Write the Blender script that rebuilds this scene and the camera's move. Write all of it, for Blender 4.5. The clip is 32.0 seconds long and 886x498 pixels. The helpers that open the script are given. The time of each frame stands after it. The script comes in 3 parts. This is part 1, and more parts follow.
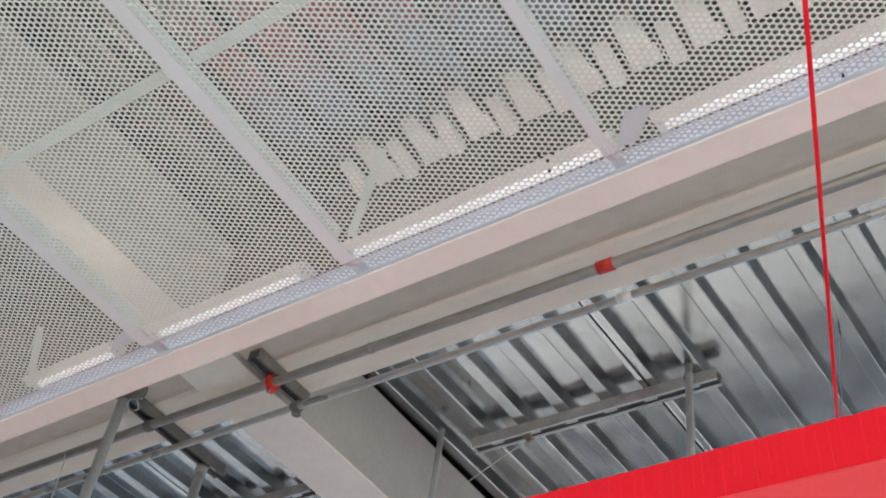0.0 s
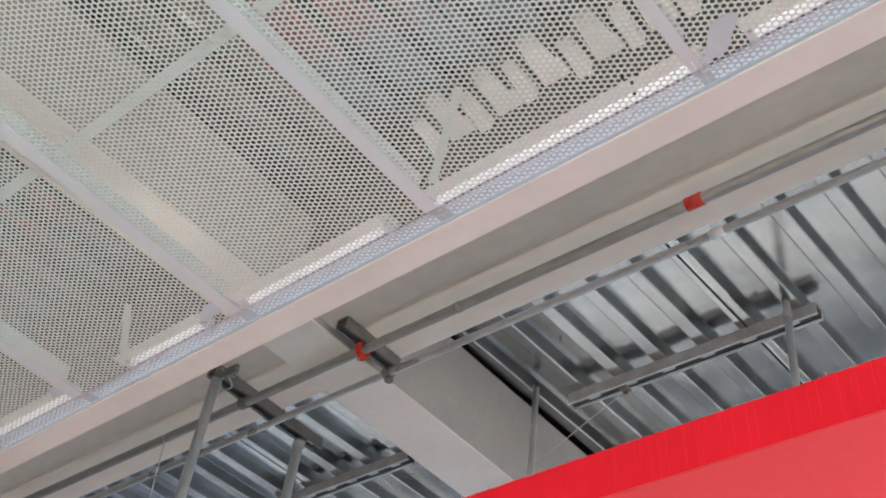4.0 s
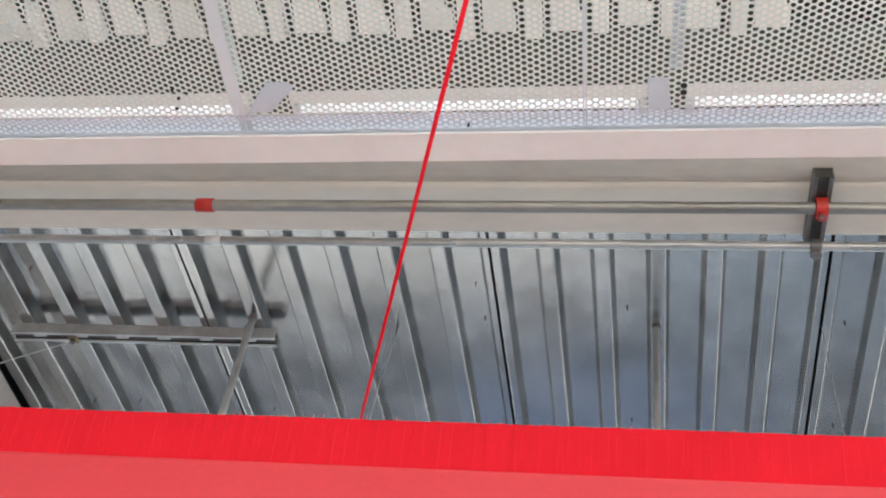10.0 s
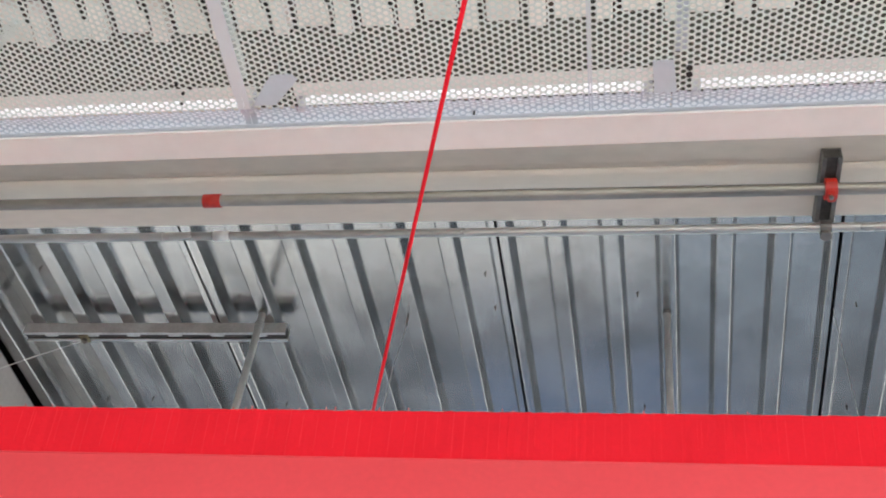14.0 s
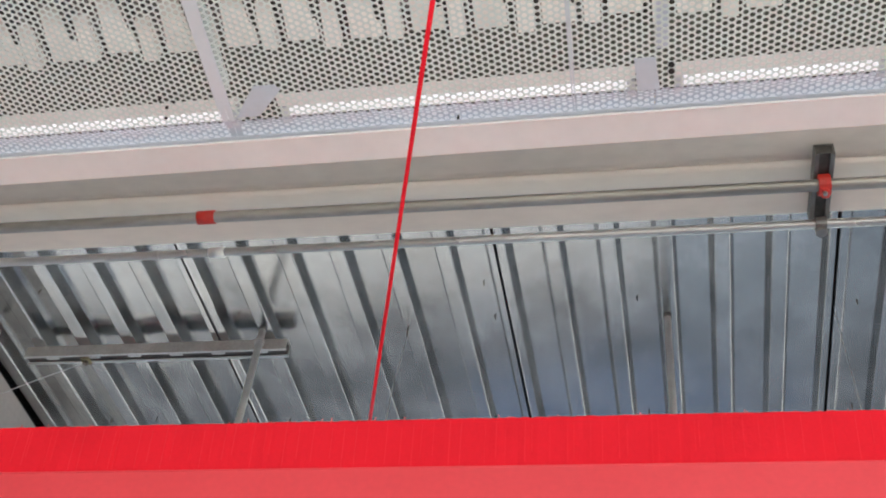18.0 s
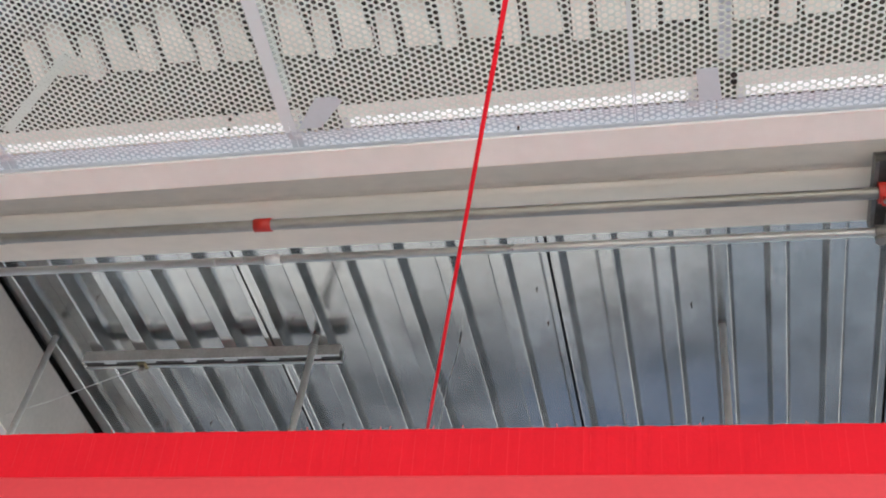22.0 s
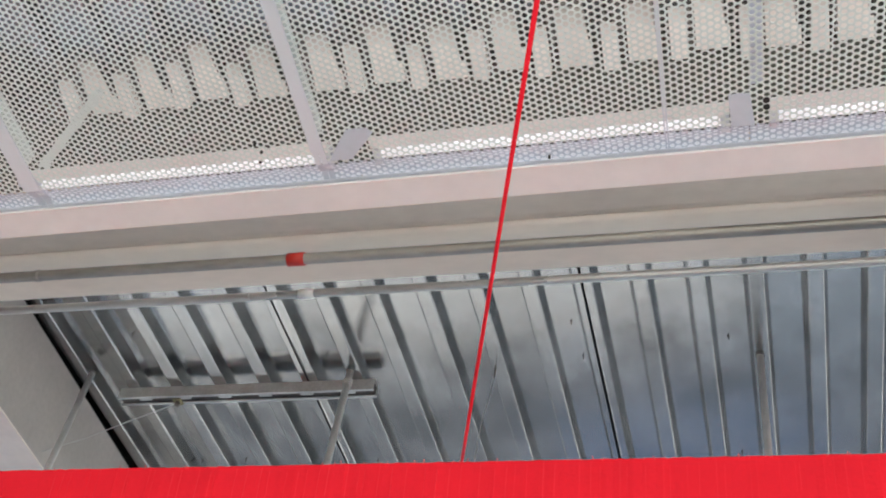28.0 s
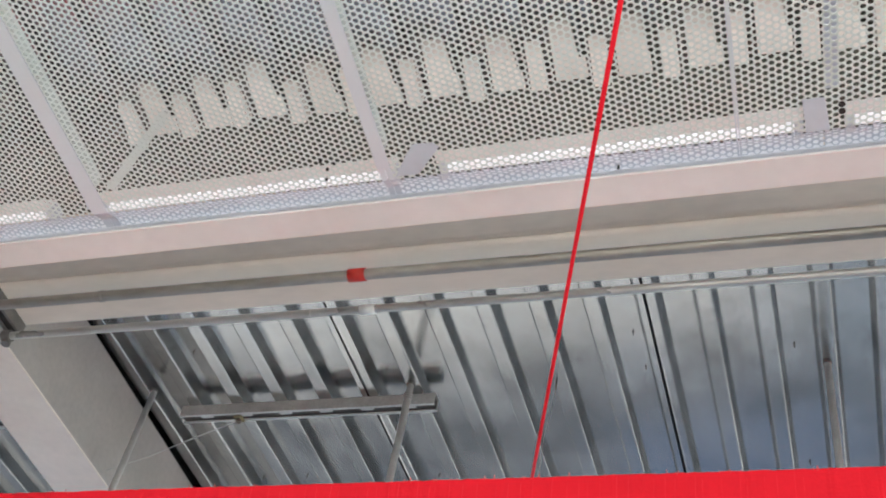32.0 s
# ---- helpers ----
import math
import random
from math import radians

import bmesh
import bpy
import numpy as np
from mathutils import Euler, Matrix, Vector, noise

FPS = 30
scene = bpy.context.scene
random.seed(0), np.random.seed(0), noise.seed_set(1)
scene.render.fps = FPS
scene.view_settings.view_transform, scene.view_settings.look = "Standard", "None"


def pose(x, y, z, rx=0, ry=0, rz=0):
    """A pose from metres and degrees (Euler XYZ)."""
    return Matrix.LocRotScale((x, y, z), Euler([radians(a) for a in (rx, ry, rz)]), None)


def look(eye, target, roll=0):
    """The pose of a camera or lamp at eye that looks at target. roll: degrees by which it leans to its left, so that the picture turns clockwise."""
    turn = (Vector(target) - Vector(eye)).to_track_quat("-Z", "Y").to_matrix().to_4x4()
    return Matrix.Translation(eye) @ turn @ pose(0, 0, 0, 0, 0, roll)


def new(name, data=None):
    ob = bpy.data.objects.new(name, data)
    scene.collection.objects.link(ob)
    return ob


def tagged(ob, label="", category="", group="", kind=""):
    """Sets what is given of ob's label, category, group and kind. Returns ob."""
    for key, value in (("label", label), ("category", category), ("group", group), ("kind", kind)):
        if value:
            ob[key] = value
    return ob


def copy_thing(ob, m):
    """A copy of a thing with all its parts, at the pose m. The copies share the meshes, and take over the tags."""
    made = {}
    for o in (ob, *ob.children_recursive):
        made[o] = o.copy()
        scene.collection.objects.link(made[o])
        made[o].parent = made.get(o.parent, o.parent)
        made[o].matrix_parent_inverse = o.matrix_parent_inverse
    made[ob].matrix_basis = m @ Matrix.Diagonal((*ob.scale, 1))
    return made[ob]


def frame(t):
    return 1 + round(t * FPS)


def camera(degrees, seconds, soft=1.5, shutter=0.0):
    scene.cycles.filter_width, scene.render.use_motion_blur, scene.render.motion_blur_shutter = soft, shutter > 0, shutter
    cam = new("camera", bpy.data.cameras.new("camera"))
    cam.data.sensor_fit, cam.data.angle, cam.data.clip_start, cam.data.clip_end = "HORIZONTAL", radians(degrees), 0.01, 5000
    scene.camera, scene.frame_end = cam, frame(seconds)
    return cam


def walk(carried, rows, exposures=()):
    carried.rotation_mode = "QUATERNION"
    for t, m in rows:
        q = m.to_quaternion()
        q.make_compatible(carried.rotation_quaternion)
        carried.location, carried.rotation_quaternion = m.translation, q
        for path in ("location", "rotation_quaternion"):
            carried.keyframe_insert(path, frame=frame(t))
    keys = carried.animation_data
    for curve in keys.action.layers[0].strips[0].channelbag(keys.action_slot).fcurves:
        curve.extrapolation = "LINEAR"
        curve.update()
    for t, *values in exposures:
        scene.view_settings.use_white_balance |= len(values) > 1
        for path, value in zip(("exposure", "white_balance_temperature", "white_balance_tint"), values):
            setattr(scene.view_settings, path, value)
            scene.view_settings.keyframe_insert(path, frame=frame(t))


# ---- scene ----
cam = camera(41.964, 32.0, 1.9)
# seconds, eye x y z, yaw, pitch, roll
PATH = [
    (0.0, -0.0196, 0.0181, 1.5793, 40.601, 44.908, 10.062),
    (0.5, -0.0350, 0.0293, 1.5795, 45.569, 45.328, 10.149),
    (1.0, -0.0518, 0.0403, 1.5794, 48.639, 44.343, 9.474),
    (1.5, -0.0737, 0.0470, 1.5793, 49.114, 43.746, 8.943),
    (2.0, -0.0842, 0.0515, 1.5793, 48.654, 44.126, 8.455),
    (2.5, -0.0838, 0.0638, 1.5811, 47.656, 43.476, 8.171),
    (4.5, -0.0757, 0.0701, 1.5847, 44.244, 42.985, 8.474),
    (5.0, -0.0647, 0.0695, 1.5848, 42.628, 42.872, 7.851),
    (5.5, -0.0572, 0.0668, 1.5834, 41.457, 42.929, 8.619),
    (6.0, -0.0498, 0.0641, 1.5816, 38.513, 42.664, 9.212),
    (6.5, -0.0483, 0.0528, 1.5891, 34.764, 42.413, 10.104),
    (7.0, -0.0502, 0.0380, 1.5955, 31.008, 42.552, 11.539),
    (7.5, -0.0465, 0.0207, 1.5968, 24.745, 42.838, 12.079),
    (8.0, -0.0273, -0.0052, 1.5926, 16.565, 43.940, 9.724),
    (8.5, 0.0032, -0.0387, 1.5867, 10.510, 45.032, 6.182),
    (9.0, 0.0253, -0.0167, 1.5928, 10.996, 44.787, 8.045),
    (9.5, 0.0193, -0.0227, 1.5954, 12.067, 44.568, 9.091),
    (10.0, 0.0123, -0.0331, 1.5968, 12.803, 44.840, 9.725),
    (10.5, 0.0127, -0.0445, 1.5952, 12.557, 45.265, 9.147),
    (11.0, 0.0214, -0.0431, 1.5957, 11.282, 44.908, 8.038),
    (11.5, 0.0227, -0.0348, 1.5959, 11.646, 44.594, 8.424),
    (12.0, 0.0180, -0.0276, 1.5961, 12.247, 44.340, 9.025),
    (12.5, 0.0170, -0.0302, 1.5955, 12.535, 44.655, 9.152),
    (13.0, 0.0203, -0.0320, 1.5928, 11.758, 44.640, 7.716),
    (13.5, 0.0160, -0.0321, 1.5961, 12.776, 44.618, 8.391),
    (14.0, 0.0123, -0.0268, 1.5965, 13.328, 44.390, 8.732),
    (14.5, 0.0061, -0.0257, 1.5965, 14.212, 44.496, 9.112),
    (15.0, 0.0103, -0.0226, 1.5944, 13.712, 44.508, 8.774),
    (15.5, 0.0138, -0.0258, 1.5956, 13.774, 44.940, 8.855),
    (17.5, 0.0330, -0.0088, 1.5941, 14.343, 44.908, 7.747),
    (18.0, 0.0365, -0.0102, 1.5933, 13.915, 45.072, 7.308),
    (18.5, 0.0375, -0.0071, 1.5905, 13.788, 44.621, 6.864),
    (19.0, 0.0336, -0.0144, 1.5902, 14.021, 44.785, 7.147),
    (19.5, 0.0277, -0.0165, 1.5927, 14.847, 44.770, 7.877),
    (20.0, 0.0310, -0.0241, 1.5896, 15.102, 44.705, 8.685),
    (20.5, 0.0286, -0.0248, 1.5903, 14.909, 44.452, 8.334),
    (21.0, 0.0282, -0.0319, 1.5912, 15.545, 44.599, 8.914),
    (21.5, 0.0239, -0.0323, 1.5911, 16.190, 44.740, 9.090),
    (22.0, 0.0183, -0.0254, 1.5940, 17.140, 44.888, 9.634),
    (22.5, 0.0132, -0.0177, 1.5963, 17.889, 44.896, 10.137),
    (23.0, 0.0157, -0.0143, 1.5949, 18.324, 44.894, 10.187),
    (23.5, 0.0117, -0.0070, 1.5940, 18.830, 45.009, 10.553),
    (24.0, 0.0073, -0.0055, 1.5939, 19.370, 45.077, 10.492),
    (24.5, 0.0100, -0.0132, 1.5954, 19.674, 45.236, 10.829),
    (25.0, 0.0143, -0.0218, 1.5976, 19.869, 45.598, 10.617),
    (25.5, 0.0157, -0.0251, 1.5962, 19.952, 45.864, 10.747),
    (27.5, 0.0191, -0.0222, 1.5979, 20.053, 46.395, 11.027),
    (28.0, 0.0201, -0.0135, 1.5938, 20.013, 46.343, 11.088),
    (28.5, 0.0187, -0.0054, 1.5946, 19.897, 46.048, 11.175),
    (29.0, 0.0162, -0.0003, 1.5935, 20.018, 45.870, 11.121),
    (29.5, 0.0129, 0.0004, 1.5949, 20.345, 45.784, 11.087),
    (30.0, 0.0047, 0.0024, 1.5963, 20.785, 45.749, 11.887),
    (30.5, 0.0019, -0.0069, 1.5977, 21.121, 45.803, 12.083),
    (31.0, -0.0027, -0.0161, 1.6019, 21.828, 46.106, 11.949),
    (31.5, -0.0055, -0.0170, 1.6031, 22.772, 46.369, 12.211),
    (32.0, -0.0117, -0.0134, 1.6039, 23.581, 46.405, 12.502),
]
walk(cam, [(t, pose(x, y, z, 90 + pitch, 0, yaw) @ pose(0, 0, 0, 0, 0, roll)) for t, x, y, z, yaw, pitch, roll in PATH],
     [(0.0, 1.93, 6780, 8), (6.5, 1.93, 6780, 8), (9.0, 2.02, 6780, 8), (12.0, 2.07, 6780, 8), (15.5, 2.02, 6780, 8), (18.0, 1.98, 6780, 8), (32.0, 1.99, 6780, 8)])

# ---- light ----
world = bpy.data.worlds.new("world")
scene.world = world
world.use_nodes = True
wn = world.node_tree
sky = wn.nodes.new("ShaderNodeTexSky")
sky.sky_type = "NISHITA"
sky.sun_disc = False
sky.sun_elevation, sky.sun_rotation = radians(47), radians(117)
wn.links.new(sky.outputs[0], wn.nodes["Background"].inputs[0])
wn.nodes["Background"].inputs[1].default_value = 0.15
sun = new("sun", bpy.data.lights.new("sun", "SUN"))
sun.data.energy, sun.data.angle, sun.data.color = 4.0, radians(0.5), (1.0, 0.96, 0.9)
sun.matrix_world = look((10.0, -5.0, 12.0), (0, 0, 0))
# added fill lamp above the perforated sheet, aimed up to brighten the pads
pad_fill = new("pad_fill_light", bpy.data.lights.new("pad_fill_light", "AREA"))
pad_fill.data.shape, pad_fill.data.size, pad_fill.data.size_y = "RECTANGLE", 3.1, 0.03
pad_fill.data.energy, pad_fill.data.spread, pad_fill.data.color = 0.4, radians(54), (1.0, 0.93, 0.88)
pad_fill.matrix_world = look((-0.70, 1.0, 2.945), (-0.70, 1.14, 3.87))

# ---- materials ----
MATS = {}


def material(name, base, rough=0.6, metal=0.0, vary=0.12, scale=6.0, fine=60.0, bump=0.1, stain=None, stretch=(1, 1, 1), emit=0.0, island=0.0, spec=0.5, sway=0.0):
    """A painted, metal or mineral surface with variation at two scales and fine relief."""
    m = bpy.data.materials.new(name)
    m.use_nodes = True
    nt = m.node_tree
    b = nt.nodes["Principled BSDF"]
    co = nt.nodes.new("ShaderNodeTexCoord")
    mp = nt.nodes.new("ShaderNodeMapping")
    mp.inputs["Scale"].default_value = stretch
    nt.links.new(co.outputs["Object"], mp.inputs[0])
    big = nt.nodes.new("ShaderNodeTexNoise")
    big.inputs["Scale"].default_value, big.inputs["Detail"].default_value = scale, 5
    small = nt.nodes.new("ShaderNodeTexNoise")
    small.inputs["Scale"].default_value, small.inputs["Detail"].default_value = fine, 3
    nt.links.new(mp.outputs[0], big.inputs["Vector"])
    nt.links.new(mp.outputs[0], small.inputs["Vector"])
    ramp = nt.nodes.new("ShaderNodeValToRGB")
    lo = [max(0.0, c * (1 - vary)) for c in base] if stain is None else stain
    hi = [min(1.0, c * (1 + vary)) for c in base]
    ramp.color_ramp.elements[0].position, ramp.color_ramp.elements[1].position = 0.32, 0.66
    ramp.color_ramp.elements[0].color, ramp.color_ramp.elements[1].color = (*lo, 1), (*hi, 1)
    nt.links.new(big.outputs[0], ramp.inputs[0])
    mix = nt.nodes.new("ShaderNodeMix")
    mix.data_type, mix.blend_type = "RGBA", "MULTIPLY"
    mix.inputs[0].default_value = min(1.0, vary * 2.0)
    nt.links.new(ramp.outputs[0], mix.inputs[6])
    nt.links.new(small.outputs[0], mix.inputs[7])
    last = mix.outputs[2]
    if island:
        geo = nt.nodes.new("ShaderNodeObjectInfo")
        hsv = nt.nodes.new("ShaderNodeHueSaturation")
        rng = nt.nodes.new("ShaderNodeMapRange")
        rng.inputs[3].default_value, rng.inputs[4].default_value = 1 - island, 1 + island
        nt.links.new(geo.outputs["Random"], rng.inputs[0])
        nt.links.new(rng.outputs[0], hsv.inputs["Value"])
        nt.links.new(last, hsv.inputs["Color"])
        last = hsv.outputs[0]
    nt.links.new(last, b.inputs["Base Color"])
    rr = nt.nodes.new("ShaderNodeMapRange")
    rr.inputs[3].default_value, rr.inputs[4].default_value = max(0.03, rough - 0.1), min(1.0, rough + 0.1)
    nt.links.new(big.outputs[0], rr.inputs[0])
    nt.links.new(rr.outputs[0], b.inputs["Roughness"])
    b.inputs["Metallic"].default_value = metal
    b.inputs["Specular IOR Level"].default_value = spec
    if bump:
        bp = nt.nodes.new("ShaderNodeBump")
        bp.inputs["Strength"].default_value, bp.inputs["Distance"].default_value = bump, 0.004
        nt.links.new(small.outputs[0], bp.inputs["Height"])
        nt.links.new(bp.outputs[0], b.inputs["Normal"])
    if sway:
        wide = nt.nodes.new("ShaderNodeTexNoise")
        wide.inputs["Scale"].default_value, wide.inputs["Detail"].default_value = 2.6, 1.5
        nt.links.new(co.outputs["Object"], wide.inputs["Vector"])
        wb = nt.nodes.new("ShaderNodeBump")
        wb.inputs["Strength"].default_value, wb.inputs["Distance"].default_value = sway, 0.03
        nt.links.new(wide.outputs[0], wb.inputs["Height"])
        nt.links.new(wb.outputs[0], bp.inputs["Normal"])
    if emit:
        b.inputs["Emission Color"].default_value = (0.92, 0.94, 1.0, 1)
        b.inputs["Emission Strength"].default_value = emit
    MATS[name] = m
    return m


galv = material("galvanised_steel", (0.515, 0.52, 0.512), 0.22, 0.96, 0.16, 5.0, 45.0, 0.02, sway=0.13)
galv_dull = material("dull_galvanised", (0.74, 0.75, 0.74), 0.45, 0.15, 0.14, 9.0, 120.0, 0.1)
conduit_steel = material("conduit_steel", (0.60, 0.595, 0.565), 0.28, 0.5, 0.2, 7.0, 90.0, 0.08, stretch=(0.3, 1, 1))
pipe_steel = material("pipe_steel", (0.46, 0.43, 0.39), 0.40, 0.62, 0.22, 6.0, 90.0, 0.1, stretch=(0.25, 1, 1))
bright_steel = material("bright_steel", (0.78, 0.78, 0.75), 0.35, 0.3, 0.06, 12.0, 80.0, 0.05)
strut_galv = material("strut_galvanised", (0.62, 0.64, 0.615), 0.4, 0.3, 0.2, 11.0, 120.0, 0.06)
strut_dark = material("strut_steel", (0.24, 0.228, 0.215), 0.5, 0.4, 0.2, 14.0, 110.0, 0.15)
pole_grey = material("grey_pole_paint", (0.46, 0.47, 0.50), 0.45, 0.2, 0.12, 10.0, 90.0, 0.08)
# dark fill that stands for the shade inside the strut channels
channel_shade = material("channel_shade_fill", (0.105, 0.097, 0.088), 0.7, 0.2, 0.3, 18.0, 90.0, 0.2)
gap_black = material("dark_gap", (0.035, 0.035, 0.034), 0.9, 0.0, 0.3, 20.0, 90.0, 0.2)
concrete = material("grey_concrete", (0.47, 0.445, 0.42), 0.8, 0.0, 0.10, 4.0, 55.0, 0.18)
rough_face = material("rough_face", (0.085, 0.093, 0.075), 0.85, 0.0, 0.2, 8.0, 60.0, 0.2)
highlight_white = material("deck_highlight", (0.95, 0.91, 0.87), 0.55, 0.0, 0.08, 14.0, 90.0, 0.15, island=0.08)
# deck highlight put into the colour, fading to grey away from the beam
fn = highlight_white.node_tree
fc = fn.nodes.new("ShaderNodeTexCoord")
fs = fn.nodes.new("ShaderNodeSeparateXYZ")
fn.links.new(fc.outputs["Object"], fs.inputs[0])
fz = fn.nodes.new("ShaderNodeTexNoise")
fz.inputs["Scale"].default_value = 24.0
fn.links.new(fc.outputs["Object"], fz.inputs["Vector"])
fa = fn.nodes.new("ShaderNodeMath")
fa.operation = "MULTIPLY_ADD"
fa.inputs[1].default_value = 0.07
fn.links.new(fz.outputs[0], fa.inputs[0])
fn.links.new(fs.outputs[1], fa.inputs[2])
fr = fn.nodes.new("ShaderNodeMapRange")
fr.inputs[1].default_value, fr.inputs[2].default_value = 1.380, 1.445
fn.links.new(fa.outputs[0], fr.inputs[0])
fm = fn.nodes.new("ShaderNodeMix")
fm.data_type = "RGBA"
fm.inputs[6].default_value = (0.46, 0.44, 0.41, 1)
fn.links.new(fr.outputs[0], fm.inputs[0])
fb = fn.nodes["Principled BSDF"]
fn.links.new(fb.inputs["Base Color"].links[0].from_socket, fm.inputs[7])
fn.links.new(fm.outputs[2], fb.inputs["Base Color"])
plaster = material("pinkish_white_plaster", (0.79, 0.80, 0.80), 0.75, 0.0, 0.05, 3.0, 40.0, 0.1)
# darker copy of the beam's colour, holds the shade on its near strip
band_shaded = material("shaded_concrete_strip", (0.72, 0.635, 0.545), 0.8, 0.0, 0.10, 2.0, 35.0, 0.15, stretch=(0.5, 1, 1))
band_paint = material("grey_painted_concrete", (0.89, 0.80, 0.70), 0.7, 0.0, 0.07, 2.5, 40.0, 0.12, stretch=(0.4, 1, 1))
beam_plaster = material("beam_plaster", (0.86, 0.79, 0.70), 0.75, 0.0, 0.06, 3.0, 40.0, 0.12)
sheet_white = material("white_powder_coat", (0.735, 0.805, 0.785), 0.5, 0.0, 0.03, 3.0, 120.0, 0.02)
joint_white = material("bluish_white_strip", (0.70, 0.755, 0.81), 0.5, 0.0, 0.03, 3.0, 120.0, 0.02)
tape_grey = material("bluish_tape", (0.60, 0.68, 0.76), 0.5, 0.0, 0.05, 12.0, 90.0, 0.03)
# cool light on the folded edge put into this colour; also the strap's white
lip_white = material("cool_lit_fold_and_strap", (0.57, 0.63, 0.72), 0.35, 0.1, 0.04, 5.0, 90.0, 0.03)
# lighter copy of the lip metal, offsets the shade the front lip lies in
lip_lightened = material("lightened_lip_metal", (0.78, 0.82, 0.90), 0.35, 0.1, 0.04, 5.0, 90.0, 0.03)
tube_glow = material("led_tube", (0.9, 0.93, 1.0), 0.3, 0.0, 0.0, 3.0, 40.0, 0.0, emit=0.18)
# reflector with a faint glow added in place of light from the tubes
reflector_glow = material("glowing_reflector", (0.86, 0.89, 0.95), 0.35, 0.0, 0.03, 6.0, 90.0, 0.02, emit=0.06)
batten_white = material("white_enamel", (0.86, 0.84, 0.83), 0.4, 0.0, 0.03, 6.0, 90.0, 0.02)
red_cloth = material("red_cloth", (0.98, 0.022, 0.042), 0.85, 0.0, 0.05, 5.0, 180.0, 0.2, spec=0.1)
red_board = material("red_board", (0.99, 0.082, 0.105), 0.4, 0.0, 0.05, 1.5, 90.0, 0.05, spec=0.45)
red_thread = material("red_thread", (0.85, 0.08, 0.07), 0.8, 0.0, 0.08, 20.0, 150.0, 0.0)
pale_thread = material("pale_red_thread", (0.98, 0.045, 0.066), 0.85, 0.0, 0.02, 20.0, 150.0, 0.0, spec=0.1)
red_paint = material("red_clamp_paint", (0.62, 0.03, 0.02), 0.45, 0.0, 0.12, 30.0, 140.0, 0.1)
rust = material("rusty_bolt", (0.24, 0.20, 0.16), 0.75, 0.4, 0.3, 40.0, 200.0, 0.3)
anchor_ochre = material("ochre_plate", (0.36, 0.31, 0.17), 0.7, 0.1, 0.25, 40.0, 200.0, 0.2)
wire_grey = material("grey_wire", (0.55, 0.55, 0.53), 0.5, 0.3, 0.1, 20.0, 100.0, 0.05)
patch_blue_grey = material("blue_grey_reflected", (0.083, 0.102, 0.120), 0.7, 0.0, 0.2, 0.9, 40.0, 0.15)
strip_blue = material("blue_reflected", (0.040, 0.075, 0.15), 0.6, 0.0, 0.2, 1.5, 40.0, 0.1)
dark_ground = material("dark_ground", (0.038, 0.042, 0.048), 0.8, 0.0, 0.25, 1.2, 60.0, 0.3)
floor_grey = material("concrete_floor", (0.54, 0.515, 0.47), 0.55, 0.0, 0.15, 0.8, 20.0, 0.15)
# dark grey so that the unseen left wall bounces little light
wall_grey = material("grey_wall_paint", (0.33, 0.34, 0.36), 0.7, 0.0, 0.08, 1.5, 50.0, 0.08)
wall_white = material("white_wall_paint", (0.70, 0.70, 0.68), 0.7, 0.0, 0.05, 1.5, 50.0, 0.08)


# ---- mesh helpers ----
def mesh_of(name, bm, mat, smooth=False):
    me = bpy.data.meshes.new(name)
    bmesh.ops.recalc_face_normals(bm, faces=bm.faces[:])
    bm.to_mesh(me)
    bm.free()
    me.materials.append(mat)
    if smooth:
        for p in me.polygons:
            p.use_smooth = True
    return me


def thing(name, label, category, group="", kind="", at=(0, 0, 0)):
    ob = new(name)
    ob.location = at
    ob.empty_display_size = 0.05
    return tagged(ob, label, category, group, kind)


def part(name, bm, mat, parent, label="", smooth=False):
    ob = new(name, mesh_of(name, bm, mat, smooth))
    if parent is not None:
        ob.parent = parent
        up = parent
        shift = Vector((0, 0, 0))
        while up is not None:
            shift += up.location
            up = up.parent
        ob.location = -shift
    return tagged(ob, label)


def single(name, bm, mat, label, category, group="", kind="", smooth=False):
    return tagged(new(name, mesh_of(name, bm, mat, smooth)), label, category, group, kind)


def box(x0, x1, y0, y1, z0, z1, bevel=0.0, bm=None):
    own = bm is None
    bm = bmesh.new() if own else bm
    vs = [bm.verts.new((x, y, z)) for z in (z0, z1) for y in (y0, y1) for x in (x0, x1)]
    fs = [bm.faces.new([vs[i] for i in q]) for q in ((0, 2, 3, 1), (4, 5, 7, 6), (0, 1, 5, 4), (2, 6, 7, 3), (0, 4, 6, 2), (1, 3, 7, 5))]
    if bevel:
        es = list({e for f in fs for e in f.edges})
        bmesh.ops.bevel(bm, geom=es, offset=bevel, segments=2, affect="EDGES", profile=0.5)
    return bm


def prism(profile, along, a, b, bm=None):
    """A closed outline of 2D points drawn out along x, y or z from a to b."""
    bm = bmesh.new() if bm is None else bm

    def at(p, s):
        return {"x": (s, p[0], p[1]), "y": (p[0], s, p[1]), "z": (p[0], p[1], s)}[along]
    r0 = [bm.verts.new(at(p, a)) for p in profile]
    r1 = [bm.verts.new(at(p, b)) for p in profile]
    n = len(profile)
    for i in range(n):
        bm.faces.new((r0[i], r0[(i + 1) % n], r1[(i + 1) % n], r1[i]))
    bm.faces.new(r0[::-1])
    bm.faces.new(r1)
    return bm


